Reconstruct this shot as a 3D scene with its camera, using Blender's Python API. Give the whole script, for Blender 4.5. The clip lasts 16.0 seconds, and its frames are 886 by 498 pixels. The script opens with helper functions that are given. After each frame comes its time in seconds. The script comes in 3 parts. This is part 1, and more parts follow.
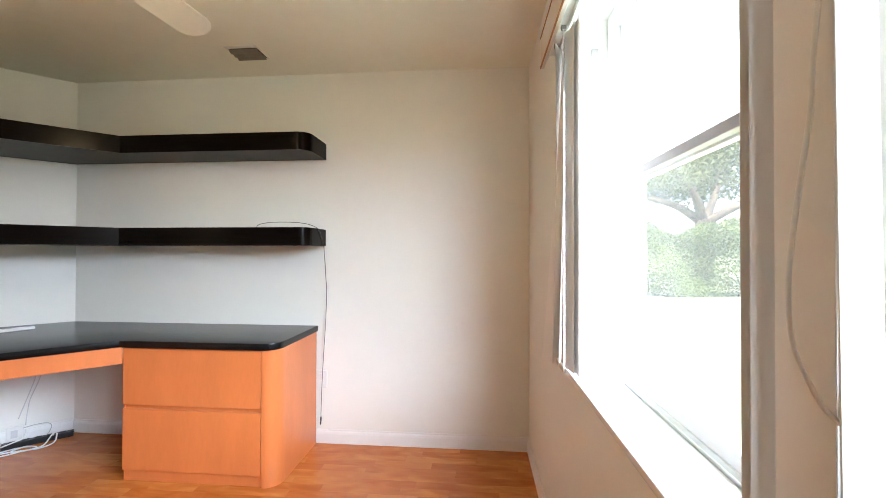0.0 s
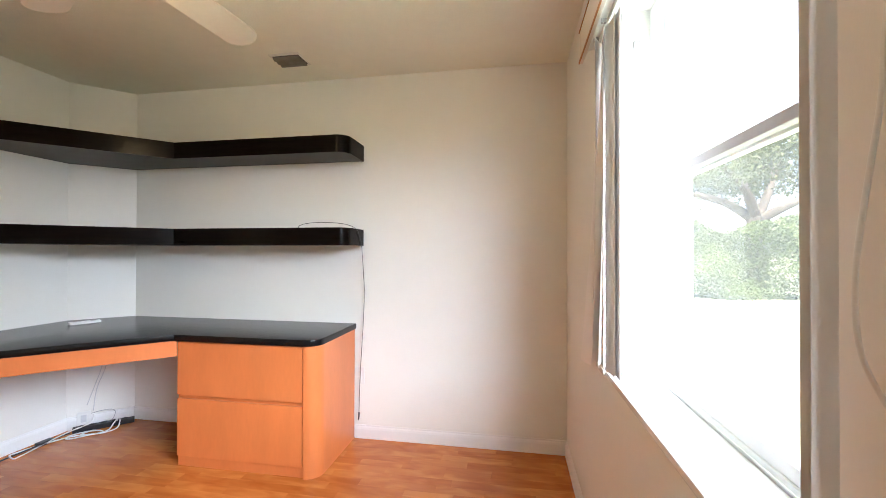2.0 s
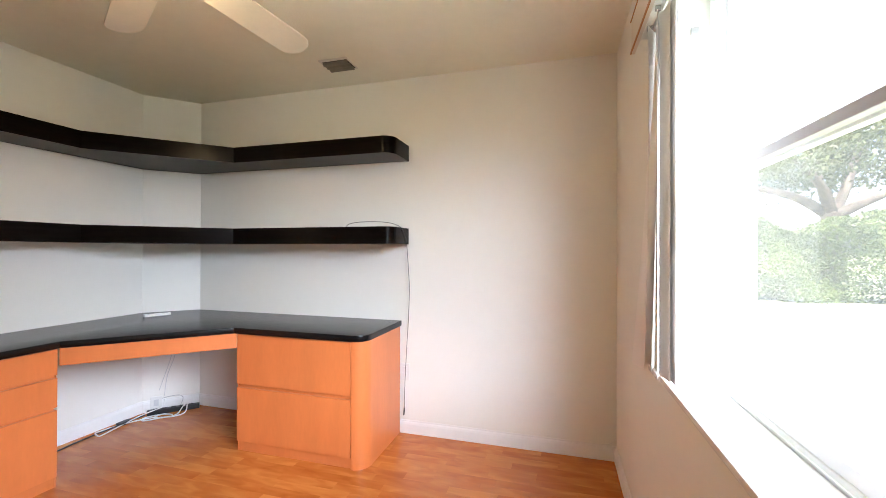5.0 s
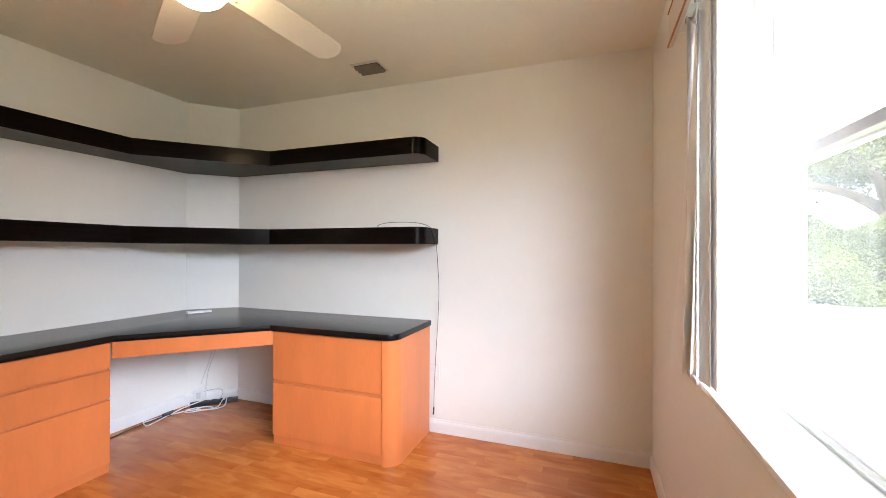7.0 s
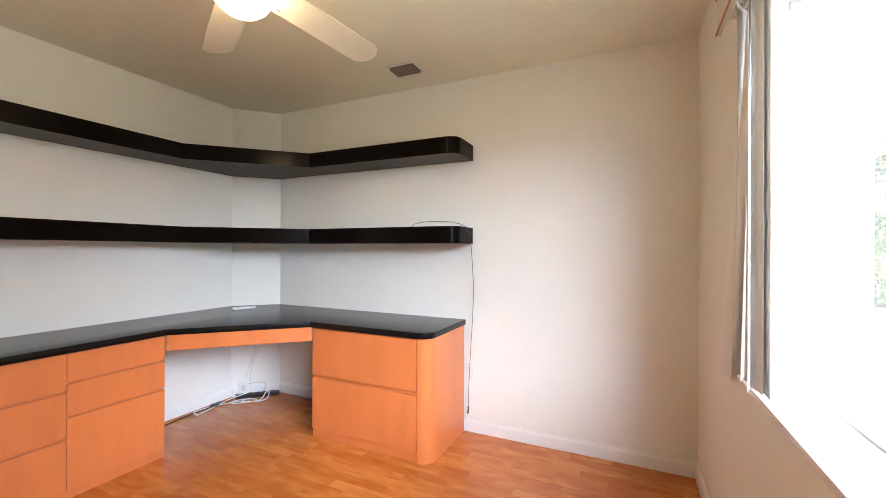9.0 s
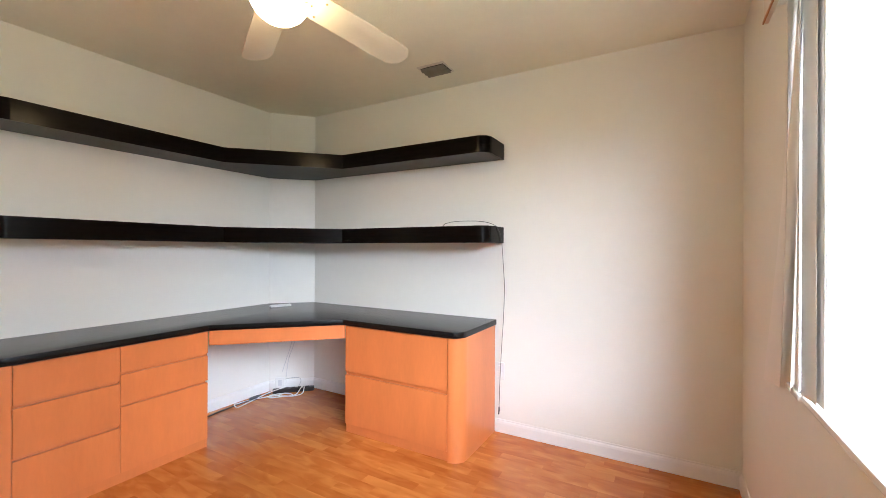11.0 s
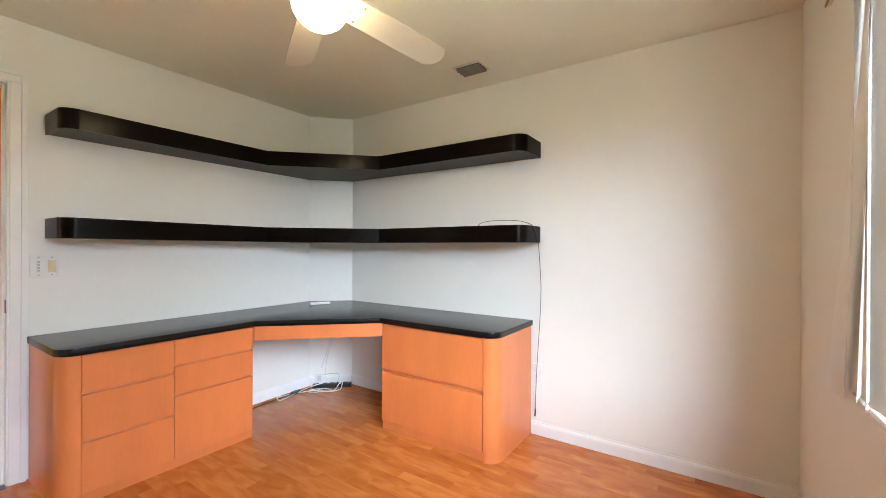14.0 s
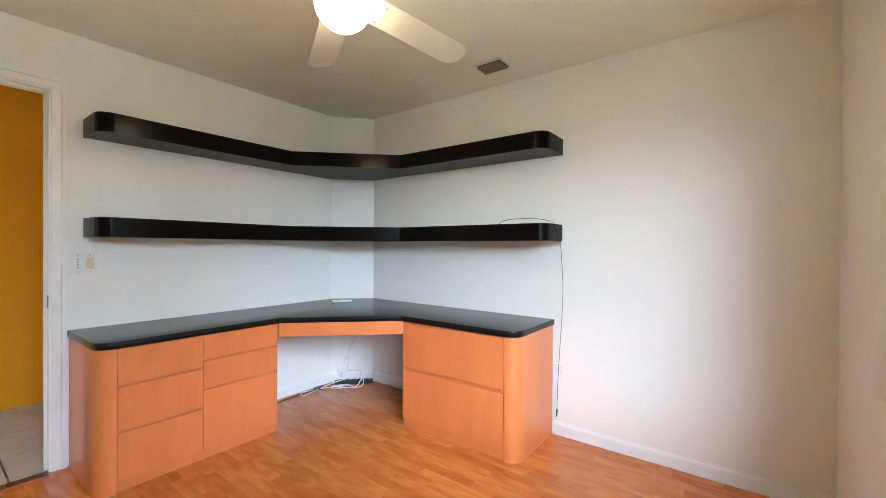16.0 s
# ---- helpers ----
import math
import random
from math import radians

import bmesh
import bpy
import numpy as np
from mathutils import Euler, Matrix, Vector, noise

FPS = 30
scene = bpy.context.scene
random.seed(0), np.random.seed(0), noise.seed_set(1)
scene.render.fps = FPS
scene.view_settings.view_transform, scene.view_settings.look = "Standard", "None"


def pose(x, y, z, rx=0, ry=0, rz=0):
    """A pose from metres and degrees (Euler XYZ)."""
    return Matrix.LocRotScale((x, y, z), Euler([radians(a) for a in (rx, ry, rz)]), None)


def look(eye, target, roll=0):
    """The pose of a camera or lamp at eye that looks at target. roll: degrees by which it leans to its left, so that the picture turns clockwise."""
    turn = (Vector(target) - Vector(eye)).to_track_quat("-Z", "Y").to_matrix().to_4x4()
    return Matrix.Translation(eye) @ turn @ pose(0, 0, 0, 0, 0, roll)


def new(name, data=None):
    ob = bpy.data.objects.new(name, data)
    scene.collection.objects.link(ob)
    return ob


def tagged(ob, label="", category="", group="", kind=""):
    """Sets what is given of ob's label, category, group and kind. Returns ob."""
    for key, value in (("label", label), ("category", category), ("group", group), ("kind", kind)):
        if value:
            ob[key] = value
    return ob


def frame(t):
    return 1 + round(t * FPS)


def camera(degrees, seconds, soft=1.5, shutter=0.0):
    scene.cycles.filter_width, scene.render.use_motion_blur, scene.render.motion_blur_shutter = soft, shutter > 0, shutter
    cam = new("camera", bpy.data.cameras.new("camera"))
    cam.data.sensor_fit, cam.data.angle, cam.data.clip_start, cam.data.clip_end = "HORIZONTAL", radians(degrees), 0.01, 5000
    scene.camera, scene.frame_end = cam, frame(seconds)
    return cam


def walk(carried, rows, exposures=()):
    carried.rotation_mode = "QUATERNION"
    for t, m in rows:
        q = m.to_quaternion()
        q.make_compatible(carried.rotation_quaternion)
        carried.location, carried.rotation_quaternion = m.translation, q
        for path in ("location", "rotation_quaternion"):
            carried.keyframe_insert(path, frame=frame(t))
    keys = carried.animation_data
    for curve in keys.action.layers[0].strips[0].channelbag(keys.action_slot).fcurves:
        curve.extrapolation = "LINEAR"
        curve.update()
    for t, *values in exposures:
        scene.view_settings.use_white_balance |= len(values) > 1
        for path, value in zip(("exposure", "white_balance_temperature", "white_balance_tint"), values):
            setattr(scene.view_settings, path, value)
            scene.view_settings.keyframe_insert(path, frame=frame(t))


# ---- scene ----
cam = camera(95.4, 16.0, soft=0.9)
PATH = [
    (0.0, (3.0775, -2.5942, 1.2511), (2.9052, -0.6018, 1.2700), 0.11),
    (0.5, (3.0767, -2.5952, 1.2511), (2.8568, -0.6074, 1.2702), 0.12),
    (1.0, (3.0758, -2.5961, 1.2511), (2.8163, -0.6131, 1.2686), 0.13),
    (1.5, (3.0750, -2.5970, 1.2511), (2.7644, -0.6213, 1.2664), 0.13),
    (2.0, (3.0742, -2.5979, 1.2511), (2.7300, -0.6278, 1.2675), 0.14),
    (2.5, (3.0734, -2.5989, 1.2511), (2.6867, -0.6366, 1.2652), 0.15),
    (3.0, (3.0725, -2.5998, 1.2511), (2.6511, -0.6447, 1.2645), 0.16),
    (3.5, (3.0717, -2.6007, 1.2511), (2.6234, -0.6516, 1.2646), 0.16),
    (4.0, (3.0709, -2.6016, 1.2511), (2.5888, -0.6606, 1.2630), 0.17),
    (6.5, (3.0667, -2.6062, 1.2511), (2.4137, -0.7158, 1.2586), 0.21),
    (7.0, (3.0659, -2.6071, 1.2511), (2.3770, -0.7295, 1.2595), 0.22),
    (7.5, (3.0650, -2.6081, 1.2511), (2.3262, -0.7495, 1.2574), 0.22),
    (8.0, (3.0642, -2.6090, 1.2511), (2.2877, -0.7659, 1.2569), 0.23),
    (8.5, (3.0634, -2.6099, 1.2511), (2.2546, -0.7807, 1.2568), 0.24),
    (9.0, (3.0626, -2.6108, 1.2511), (2.2185, -0.7977, 1.2547), 0.25),
    (11.5, (3.0584, -2.6154, 1.2511), (2.0560, -0.8848, 1.2514), 0.28),
    (12.0, (3.0576, -2.6163, 1.2511), (2.0325, -0.8990, 1.2506), 0.29),
    (12.5, (3.0567, -2.6173, 1.2511), (2.0062, -0.9154, 1.2501), 0.30),
    (13.0, (3.0559, -2.6182, 1.2511), (1.9666, -0.9409, 1.2490), 0.31),
    (13.5, (3.0551, -2.6191, 1.2511), (1.9527, -0.9503, 1.2488), 0.31),
    (14.0, (3.0542, -2.6200, 1.2511), (1.9336, -0.9634, 1.2488), 0.32),
    (14.5, (3.0534, -2.6209, 1.2511), (1.9053, -0.9833, 1.2478), 0.33),
    (15.0, (3.0526, -2.6219, 1.2511), (1.8889, -0.9953, 1.2448), 0.34),
    (15.5, (3.0517, -2.6228, 1.2511), (1.8608, -1.0160, 1.2434), 0.34),
    (16.0, (3.0509, -2.6237, 1.2511), (1.8500, -1.0244, 1.2403), 0.35),
]
walk(cam, [(t, look(e, g, r)) for t, e, g, r in PATH],
     exposures=[(0.0, 1.88, 6350, 11), (2.0, 1.90, 6450, 13), (4.0, 1.91, 6500, 14), (7.0, 1.92, 6500, 16), (9.0, 1.94, 6500, 15), (13.5, 1.98, 6400, 11), (16.0, 1.92, 5950, 8)])

# ---- world, sun, window light ----
world = bpy.data.worlds.new("world")
scene.world = world
world.use_nodes = True
wn = world.node_tree
sky = wn.nodes.new("ShaderNodeTexSky")
sky.sky_type = 'NISHITA'
sky.sun_disc = False
sky.sun_elevation = radians(58)
sky.sun_rotation = radians(200)
sky.air_density, sky.dust_density = 1.0, 3.0
wn.links.new(sky.outputs[0], wn.nodes["Background"].inputs[0])
wn.nodes["Background"].inputs[1].default_value = 0.15

sun_data = bpy.data.lights.new("sun", 'SUN')
sun_data.energy, sun_data.angle, sun_data.color = 5.0, radians(0.5), (1.0, 0.95, 0.87)
sun = new("sun", sun_data)
sun.matrix_world = look((0, 0, 20), (0.342 * 11, 0.94 * 11, 20 - 18), 0)

# Added area lamp outdoors, standing in for skylight slanting down into the window opening
sky_data = bpy.data.lights.new("daylight_standin", 'AREA')
sky_data.shape, sky_data.size, sky_data.size_y = 'RECTANGLE', 8.6, 2.3
sky_data.energy, sky_data.color = 950.0, (0.74, 0.85, 1.0)
daylight_standin = new("daylight_standin", sky_data)
daylight_standin.matrix_world = look((4.95, -5.4, 2.90), (3.85, -4.0, 1.65))


# ---- materials ----
def material(name, base, rough=0.5, metal=0.0, vary=0.08, scale=6.0, bump=0.0, bump_scale=60.0, stretch=(1, 1, 1), random_value=0.0, coat=0.0, spec=0.5):
    m = bpy.data.materials.new(name)
    m.use_nodes = True
    t = m.node_tree
    p = t.nodes["Principled BSDF"]
    p.inputs["Roughness"].default_value = rough
    p.inputs["Metallic"].default_value = metal
    p.inputs["Coat Weight"].default_value = coat
    p.inputs["Coat Roughness"].default_value = 0.12
    p.inputs["Specular IOR Level"].default_value = spec
    co = t.nodes.new("ShaderNodeTexCoord")
    mp = t.nodes.new("ShaderNodeMapping")
    mp.inputs["Scale"].default_value = stretch
    source = co.outputs["Object"]
    if random_value:
        info = t.nodes.new("ShaderNodeObjectInfo")
        jump = t.nodes.new("ShaderNodeMath")
        jump.operation = 'MULTIPLY'
        jump.inputs[1].default_value = 41.0
        t.links.new(info.outputs["Random"], jump.inputs[0])
        shift = t.nodes.new("ShaderNodeVectorMath")
        t.links.new(source, shift.inputs[0])
        t.links.new(jump.outputs[0], shift.inputs[1])
        source = shift.outputs[0]
    t.links.new(source, mp.inputs[0])
    big = t.nodes.new("ShaderNodeTexNoise")
    big.inputs["Scale"].default_value = scale
    big.inputs["Detail"].default_value = 5
    t.links.new(mp.outputs[0], big.inputs[0])
    fine = t.nodes.new("ShaderNodeTexNoise")
    fine.inputs["Scale"].default_value = scale * 9
    fine.inputs["Detail"].default_value = 3
    t.links.new(mp.outputs[0], fine.inputs[0])
    both = t.nodes.new("ShaderNodeMath")
    both.operation = 'MULTIPLY_ADD'
    both.inputs[1].default_value = 0.35
    t.links.new(fine.outputs[0], both.inputs[0])
    t.links.new(big.outputs[0], both.inputs[2])
    rng = t.nodes.new("ShaderNodeMapRange")
    rng.inputs["From Min"].default_value, rng.inputs["From Max"].default_value = 0.45, 0.9
    rng.inputs["To Min"].default_value, rng.inputs["To Max"].default_value = 1 - vary, 1 + vary
    t.links.new(both.outputs[0], rng.inputs["Value"])
    value = rng.outputs[0]
    if random_value:
        r2 = t.nodes.new("ShaderNodeMapRange")
        r2.inputs["To Min"].default_value, r2.inputs["To Max"].default_value = 1 - random_value, 1 + random_value
        t.links.new(info.outputs["Random"], r2.inputs["Value"])
        mul = t.nodes.new("ShaderNodeMath")
        mul.operation = 'MULTIPLY'
        t.links.new(value, mul.inputs[0])
        t.links.new(r2.outputs[0], mul.inputs[1])
        value = mul.outputs[0]
    mix = t.nodes.new("ShaderNodeVectorMath")
    mix.operation = 'SCALE'
    mix.inputs[0].default_value = base
    t.links.new(value, mix.inputs["Scale"])
    t.links.new(mix.outputs[0], p.inputs["Base Color"])
    if bump:
        nb = t.nodes.new("ShaderNodeTexNoise")
        nb.inputs["Scale"].default_value = bump_scale
        nb.inputs["Detail"].default_value = 4
        t.links.new(mp.outputs[0], nb.inputs[0])
        b = t.nodes.new("ShaderNodeBump")
        b.inputs["Strength"].default_value = bump
        b.inputs["Distance"].default_value = 0.004
        t.links.new(nb.outputs[0], b.inputs["Height"])
        t.links.new(b.outputs[0], p.inputs["Normal"])
    return m


def glow(name, colour, strength):
    m = bpy.data.materials.new(name)
    m.use_nodes = True
    p = m.node_tree.nodes["Principled BSDF"]
    p.inputs["Base Color"].default_value = (0.9, 0.88, 0.82, 1)
    p.inputs["Emission Color"].default_value = (*colour, 1)
    p.inputs["Emission Strength"].default_value = strength
    p.inputs["Roughness"].default_value = 0.3
    return m


def pane(name, glare):
    """Clear glass with a share of scattering that imitates the glare veil over the view."""
    m = bpy.data.materials.new(name)
    m.use_nodes = True
    t = m.node_tree
    out = t.nodes["Material Output"]
    t.nodes.remove(t.nodes["Principled BSDF"])
    clear = t.nodes.new("ShaderNodeBsdfTransparent")
    gloss = t.nodes.new("ShaderNodeBsdfGlossy")
    gloss.inputs["Roughness"].default_value = 0.02
    facing = t.nodes.new("ShaderNodeLayerWeight")
    power = t.nodes.new("ShaderNodeMath")
    power.operation = 'POWER'
    power.inputs[1].default_value = 5.0
    t.links.new(facing.outputs["Facing"], power.inputs[0])
    fres = t.nodes.new("ShaderNodeMath")
    fres.operation = 'MULTIPLY_ADD'
    fres.inputs[1].default_value, fres.inputs[2].default_value = 0.22, 0.02
    t.links.new(power.outputs[0], fres.inputs[0])
    m1 = t.nodes.new("ShaderNodeMixShader")
    t.links.new(fres.outputs[0], m1.inputs[0])
    t.links.new(clear.outputs[0], m1.inputs[1])
    t.links.new(gloss.outputs[0], m1.inputs[2])
    veil = t.nodes.new("ShaderNodeBsdfTranslucent")
    veil.inputs[0].default_value = (0.92, 0.94, 0.93, 1)
    noise_node = t.nodes.new("ShaderNodeTexNoise")
    noise_node.inputs["Scale"].default_value = 5.0
    rng = t.nodes.new("ShaderNodeMapRange")
    rng.inputs["To Min"].default_value, rng.inputs["To Max"].default_value = glare * 0.8, glare * 1.2
    t.links.new(noise_node.outputs[0], rng.inputs["Value"])
    m2 = t.nodes.new("ShaderNodeMixShader")
    t.links.new(rng.outputs[0], m2.inputs[0])
    t.links.new(m1.outputs[0], m2.inputs[1])
    t.links.new(veil.outputs[0], m2.inputs[2])
    t.links.new(m2.outputs[0], out.inputs[0])
    return m


def sheet(name, colour, through_share):
    """A thin vinyl that lets some light pass."""
    m = bpy.data.materials.new(name)
    m.use_nodes = True
    t = m.node_tree
    out = t.nodes["Material Output"]
    p = t.nodes["Principled BSDF"]
    p.inputs["Base Color"].default_value = (*colour, 1)
    p.inputs["Roughness"].default_value = 0.32
    tr = t.nodes.new("ShaderNodeBsdfTranslucent")
    tr.inputs[0].default_value = (0.86, 0.84, 0.81, 1)
    mx = t.nodes.new("ShaderNodeMixShader")
    mx.inputs[0].default_value = through_share
    t.links.new(p.outputs[0], mx.inputs[1])
    t.links.new(tr.outputs[0], mx.inputs[2])
    t.links.new(mx.outputs[0], out.inputs[0])
    wv = t.nodes.new("ShaderNodeTexNoise")
    wv.inputs["Scale"].default_value = 180
    b = t.nodes.new("ShaderNodeBump")
    b.inputs["Strength"].default_value = 0.15
    b.inputs["Distance"].default_value = 0.001
    t.links.new(wv.outputs[0], b.inputs["Height"])
    t.links.new(b.outputs[0], p.inputs["Normal"])
    return m


def laminate(name):
    """Glossy printed wood strips: each piece has its own tone, with soft flame figure and fine pores."""
    m = bpy.data.materials.new(name)
    m.use_nodes = True
    t = m.node_tree
    p = t.nodes["Principled BSDF"]
    p.inputs["Roughness"].default_value = 0.24
    p.inputs["Specular IOR Level"].default_value = 0.4
    p.inputs["Coat Weight"].default_value = 0.05
    info = t.nodes.new("ShaderNodeObjectInfo")
    geo = t.nodes.new("ShaderNodeNewGeometry")
    both = t.nodes.new("ShaderNodeMath")
    t.links.new(info.outputs["Random"], both.inputs[0])
    t.links.new(geo.outputs["Random Per Island"], both.inputs[1])
    tone = t.nodes.new("ShaderNodeMath")
    tone.operation = 'FRACT'
    t.links.new(both.outputs[0], tone.inputs[0])
    far = t.nodes.new("ShaderNodeMath")
    far.operation = 'MULTIPLY'
    far.inputs[1].default_value = 37.0
    t.links.new(both.outputs[0], far.inputs[0])
    co = t.nodes.new("ShaderNodeTexCoord")
    shift = t.nodes.new("ShaderNodeVectorMath")
    t.links.new(co.outputs["Object"], shift.inputs[0])
    t.links.new(far.outputs[0], shift.inputs[1])
    mp = t.nodes.new("ShaderNodeMapping")
    mp.inputs["Scale"].default_value = (1.0, 3.2, 3.2)
    t.links.new(shift.outputs[0], mp.inputs[0])
    flame = t.nodes.new("ShaderNodeTexNoise")
    flame.inputs["Scale"].default_value, flame.inputs["Detail"].default_value, flame.inputs["Distortion"].default_value = 5.0, 1.6, 0.8
    t.links.new(mp.outputs[0], flame.inputs[0])
    pores = t.nodes.new("ShaderNodeTexNoise")
    pores.inputs["Scale"].default_value, pores.inputs["Detail"].default_value = 55.0, 2.0
    t.links.new(mp.outputs[0], pores.inputs[0])
    a = t.nodes.new("ShaderNodeMath")
    a.operation = 'MULTIPLY_ADD'
    a.inputs[1].default_value = 0.30
    t.links.new(tone.outputs[0], a.inputs[0])
    t.links.new(flame.outputs[0], a.inputs[2])
    b = t.nodes.new("ShaderNodeMath")
    b.operation = 'MULTIPLY_ADD'
    b.inputs[1].default_value = 0.07
    t.links.new(pores.outputs[0], b.inputs[0])
    t.links.new(a.outputs[0], b.inputs[2])
    ramp = t.nodes.new("ShaderNodeValToRGB")
    ramp.color_ramp.elements[0].position, ramp.color_ramp.elements[0].color = 0.36, (0.43, 0.116, 0.022, 1)
    ramp.color_ramp.elements[1].position, ramp.color_ramp.elements[1].color = 1.0, (0.66, 0.245, 0.060, 1)
    mid = ramp.color_ramp.elements.new(0.70)
    mid.color = (0.545, 0.172, 0.036, 1)
    t.links.new(b.outputs[0], ramp.inputs[0])
    t.links.new(ramp.outputs[0], p.inputs["Base Color"])
    bump = t.nodes.new("ShaderNodeBump")
    bump.inputs["Strength"].default_value, bump.inputs["Distance"].default_value = 0.03, 0.004
    t.links.new(pores.outputs[0], bump.inputs["Height"])
    t.links.new(bump.outputs[0], p.inputs["Normal"])
    return m


WALL = material("white_wall_paint", (0.815, 0.80, 0.745), 0.62, vary=0.018, scale=1.3, bump=0.10, bump_scale=140)
CEIL = material("ceiling_paint", (0.87, 0.865, 0.755), 0.85, vary=0.03, scale=1.6, bump=0.35, bump_scale=110)
TRIM = material("white_gloss_trim", (0.82, 0.81, 0.79), 0.32, vary=0.03, scale=5, bump=0.05, bump_scale=40)
FRAME = material("white_aluminium", (0.82, 0.83, 0.83), 0.35, vary=0.03, scale=8)
SILL = material("pale_marble_sill", (0.82, 0.81, 0.79), 0.25, vary=0.05, scale=9)
CHERRY = material("cherry_veneer", (0.63, 0.188, 0.056), 0.36, vary=0.07, scale=3.0, stretch=(2.5, 2.5, 0.6), bump=0.03, bump_scale=50, random_value=0.05, coat=0.25)
CHERRY_DARK = material("cherry_carcass", (0.58, 0.16, 0.043), 0.5, vary=0.08, scale=5.0, stretch=(7, 7, 0.6))
PLANK = laminate("laminate_plank")
SUBFLOOR = material("laminate_joint", (0.44, 0.135, 0.03), 0.6)
BLACK = material("black_laminate", (0.004, 0.004, 0.0045), 0.25, vary=0.25, scale=14, bump=0.02, bump_scale=200, spec=0.38)
BLACKWOOD = material("black_stained_veneer", (0.005, 0.0033, 0.0026), 0.2, vary=0.35, scale=6, stretch=(1, 1, 9), bump=0.03, bump_scale=30, spec=0.07)
# lighter than the fascia: floor light on the shelf underside, put into the colour
BLACKPANEL_LIT = material("black_panel_lit", (0.026, 0.024, 0.022), 0.5, vary=0.2, scale=8)
RUBBER = material("black_plastic", (0.012, 0.012, 0.013), 0.4, vary=0.1)
WHITEPL = material("white_plastic", (0.78, 0.77, 0.74), 0.35, vary=0.03, scale=20)
IVORY = material("ivory_plastic", (0.72, 0.62, 0.36), 0.35, vary=0.05, scale=20)
GREYCORD = material("grey_cord", (0.42, 0.42, 0.42), 0.5)
PALECORD = material("pale_grey_cord", (0.60, 0.60, 0.60), 0.5)
STEEL = material("brushed_steel", (0.35, 0.34, 0.32), 0.35, metal=1.0, vary=0.1)
BRASS = material("antique_brass", (0.42, 0.27, 0.10), 0.35, metal=1.0, vary=0.15)
FANWHITE = material("fan_white_enamel", (0.78, 0.73, 0.62), 0.4, vary=0.04, scale=7)
LOUVRE = material("louvre_enamel", (0.20, 0.19, 0.165), 0.5, vary=0.12, scale=18)
VENTWHITE = material("vent_white", (0.70, 0.68, 0.62), 0.5, vary=0.06, scale=18)
DARK = material("duct_dark", (0.03, 0.03, 0.03), 0.8)
WOODEDGE = material("stained_wood_edge", (0.42, 0.16, 0.04), 0.45, vary=0.2, scale=8, stretch=(9, 0.8, 9))
# white frame metal with its backlit shade put into the colour
BACKLIT_RAIL = material("backlit_aluminium", (0.36, 0.35, 0.36), 0.4, vary=0.05, scale=12)
DARKWOOD = material("dark_stained_wood", (0.10, 0.035, 0.015), 0.4, vary=0.2, scale=8, stretch=(9, 0.8, 9))
VALANCE = material("valance_paint", (0.72, 0.66, 0.58), 0.6, vary=0.04, scale=6)
RAIL = material("track_aluminium", (0.80, 0.81, 0.76), 0.45, metal=0.0, vary=0.1, scale=20)
SLAT = sheet("vinyl_blind_slat", (0.84, 0.805, 0.76), 0.13)
GLASS_CLEAR = pane("window_glass", 0.028)
# stronger scatter on the upper pane stands for the white sky glare
GLASS_GLARE = pane("glare_window_glass", 0.2)
GLOBE = glow("lit_opal_glass", (1.0, 0.76, 0.42), 9.0)
OCHRE = material("ochre_wall_paint", (0.76, 0.335, 0.010), 0.6, vary=0.05, scale=1.5, bump=0.08, bump_scale=120, spec=0.2)
TILE = material("cream_floor_tile", (0.48, 0.475, 0.45), 0.25, vary=0.08, scale=5, random_value=0.03)
GROUT = material("dark_grout", (0.10, 0.085, 0.07), 0.9, vary=0.2, scale=30)
GRASS = material("lawn_grass", (0.30, 0.325, 0.19), 0.9, vary=0.35, scale=0.8, bump=0.5, bump_scale=30)
LEAF = material("hedge_leaf", (0.085, 0.115, 0.03), 0.5, vary=0.45, scale=1.1)
OAKLEAF = material("oak_leaf", (0.07, 0.085, 0.03), 0.5, vary=0.4, scale=0.7)
BARK = material("oak_bark", (0.12, 0.10, 0.08), 0.9, vary=0.3, scale=5, bump=0.6, bump_scale=12)
STUCCO = material("white_stucco", (0.80, 0.79, 0.76), 0.85, vary=0.04, scale=2, bump=0.3, bump_scale=50)
ROOFING = material("roof_shingle", (0.16, 0.13, 0.11), 0.9, vary=0.25, scale=6)


# ---- mesh helpers ----
def box(bm, x0, x1, y0, y1, z0, z1, bevel=0.0):
    geo = bmesh.ops.create_cube(bm, size=1.0)
    vs = geo["verts"]
    bmesh.ops.scale(bm, vec=(x1 - x0, y1 - y0, z1 - z0), verts=vs)
    bmesh.ops.translate(bm, vec=((x0 + x1) / 2, (y0 + y1) / 2, (z0 + z1) / 2), verts=vs)
    if bevel:
        edges = list({e for v in vs for e in v.link_edges})
        bmesh.ops.bevel(bm, geom=edges, offset=bevel, segments=2, affect='EDGES', profile=0.6)
    return bm


def boxes(*items, bevel=0.0):
    bm = bmesh.new()
    for it in items:
        box(bm, *it, bevel=bevel)
    return bm


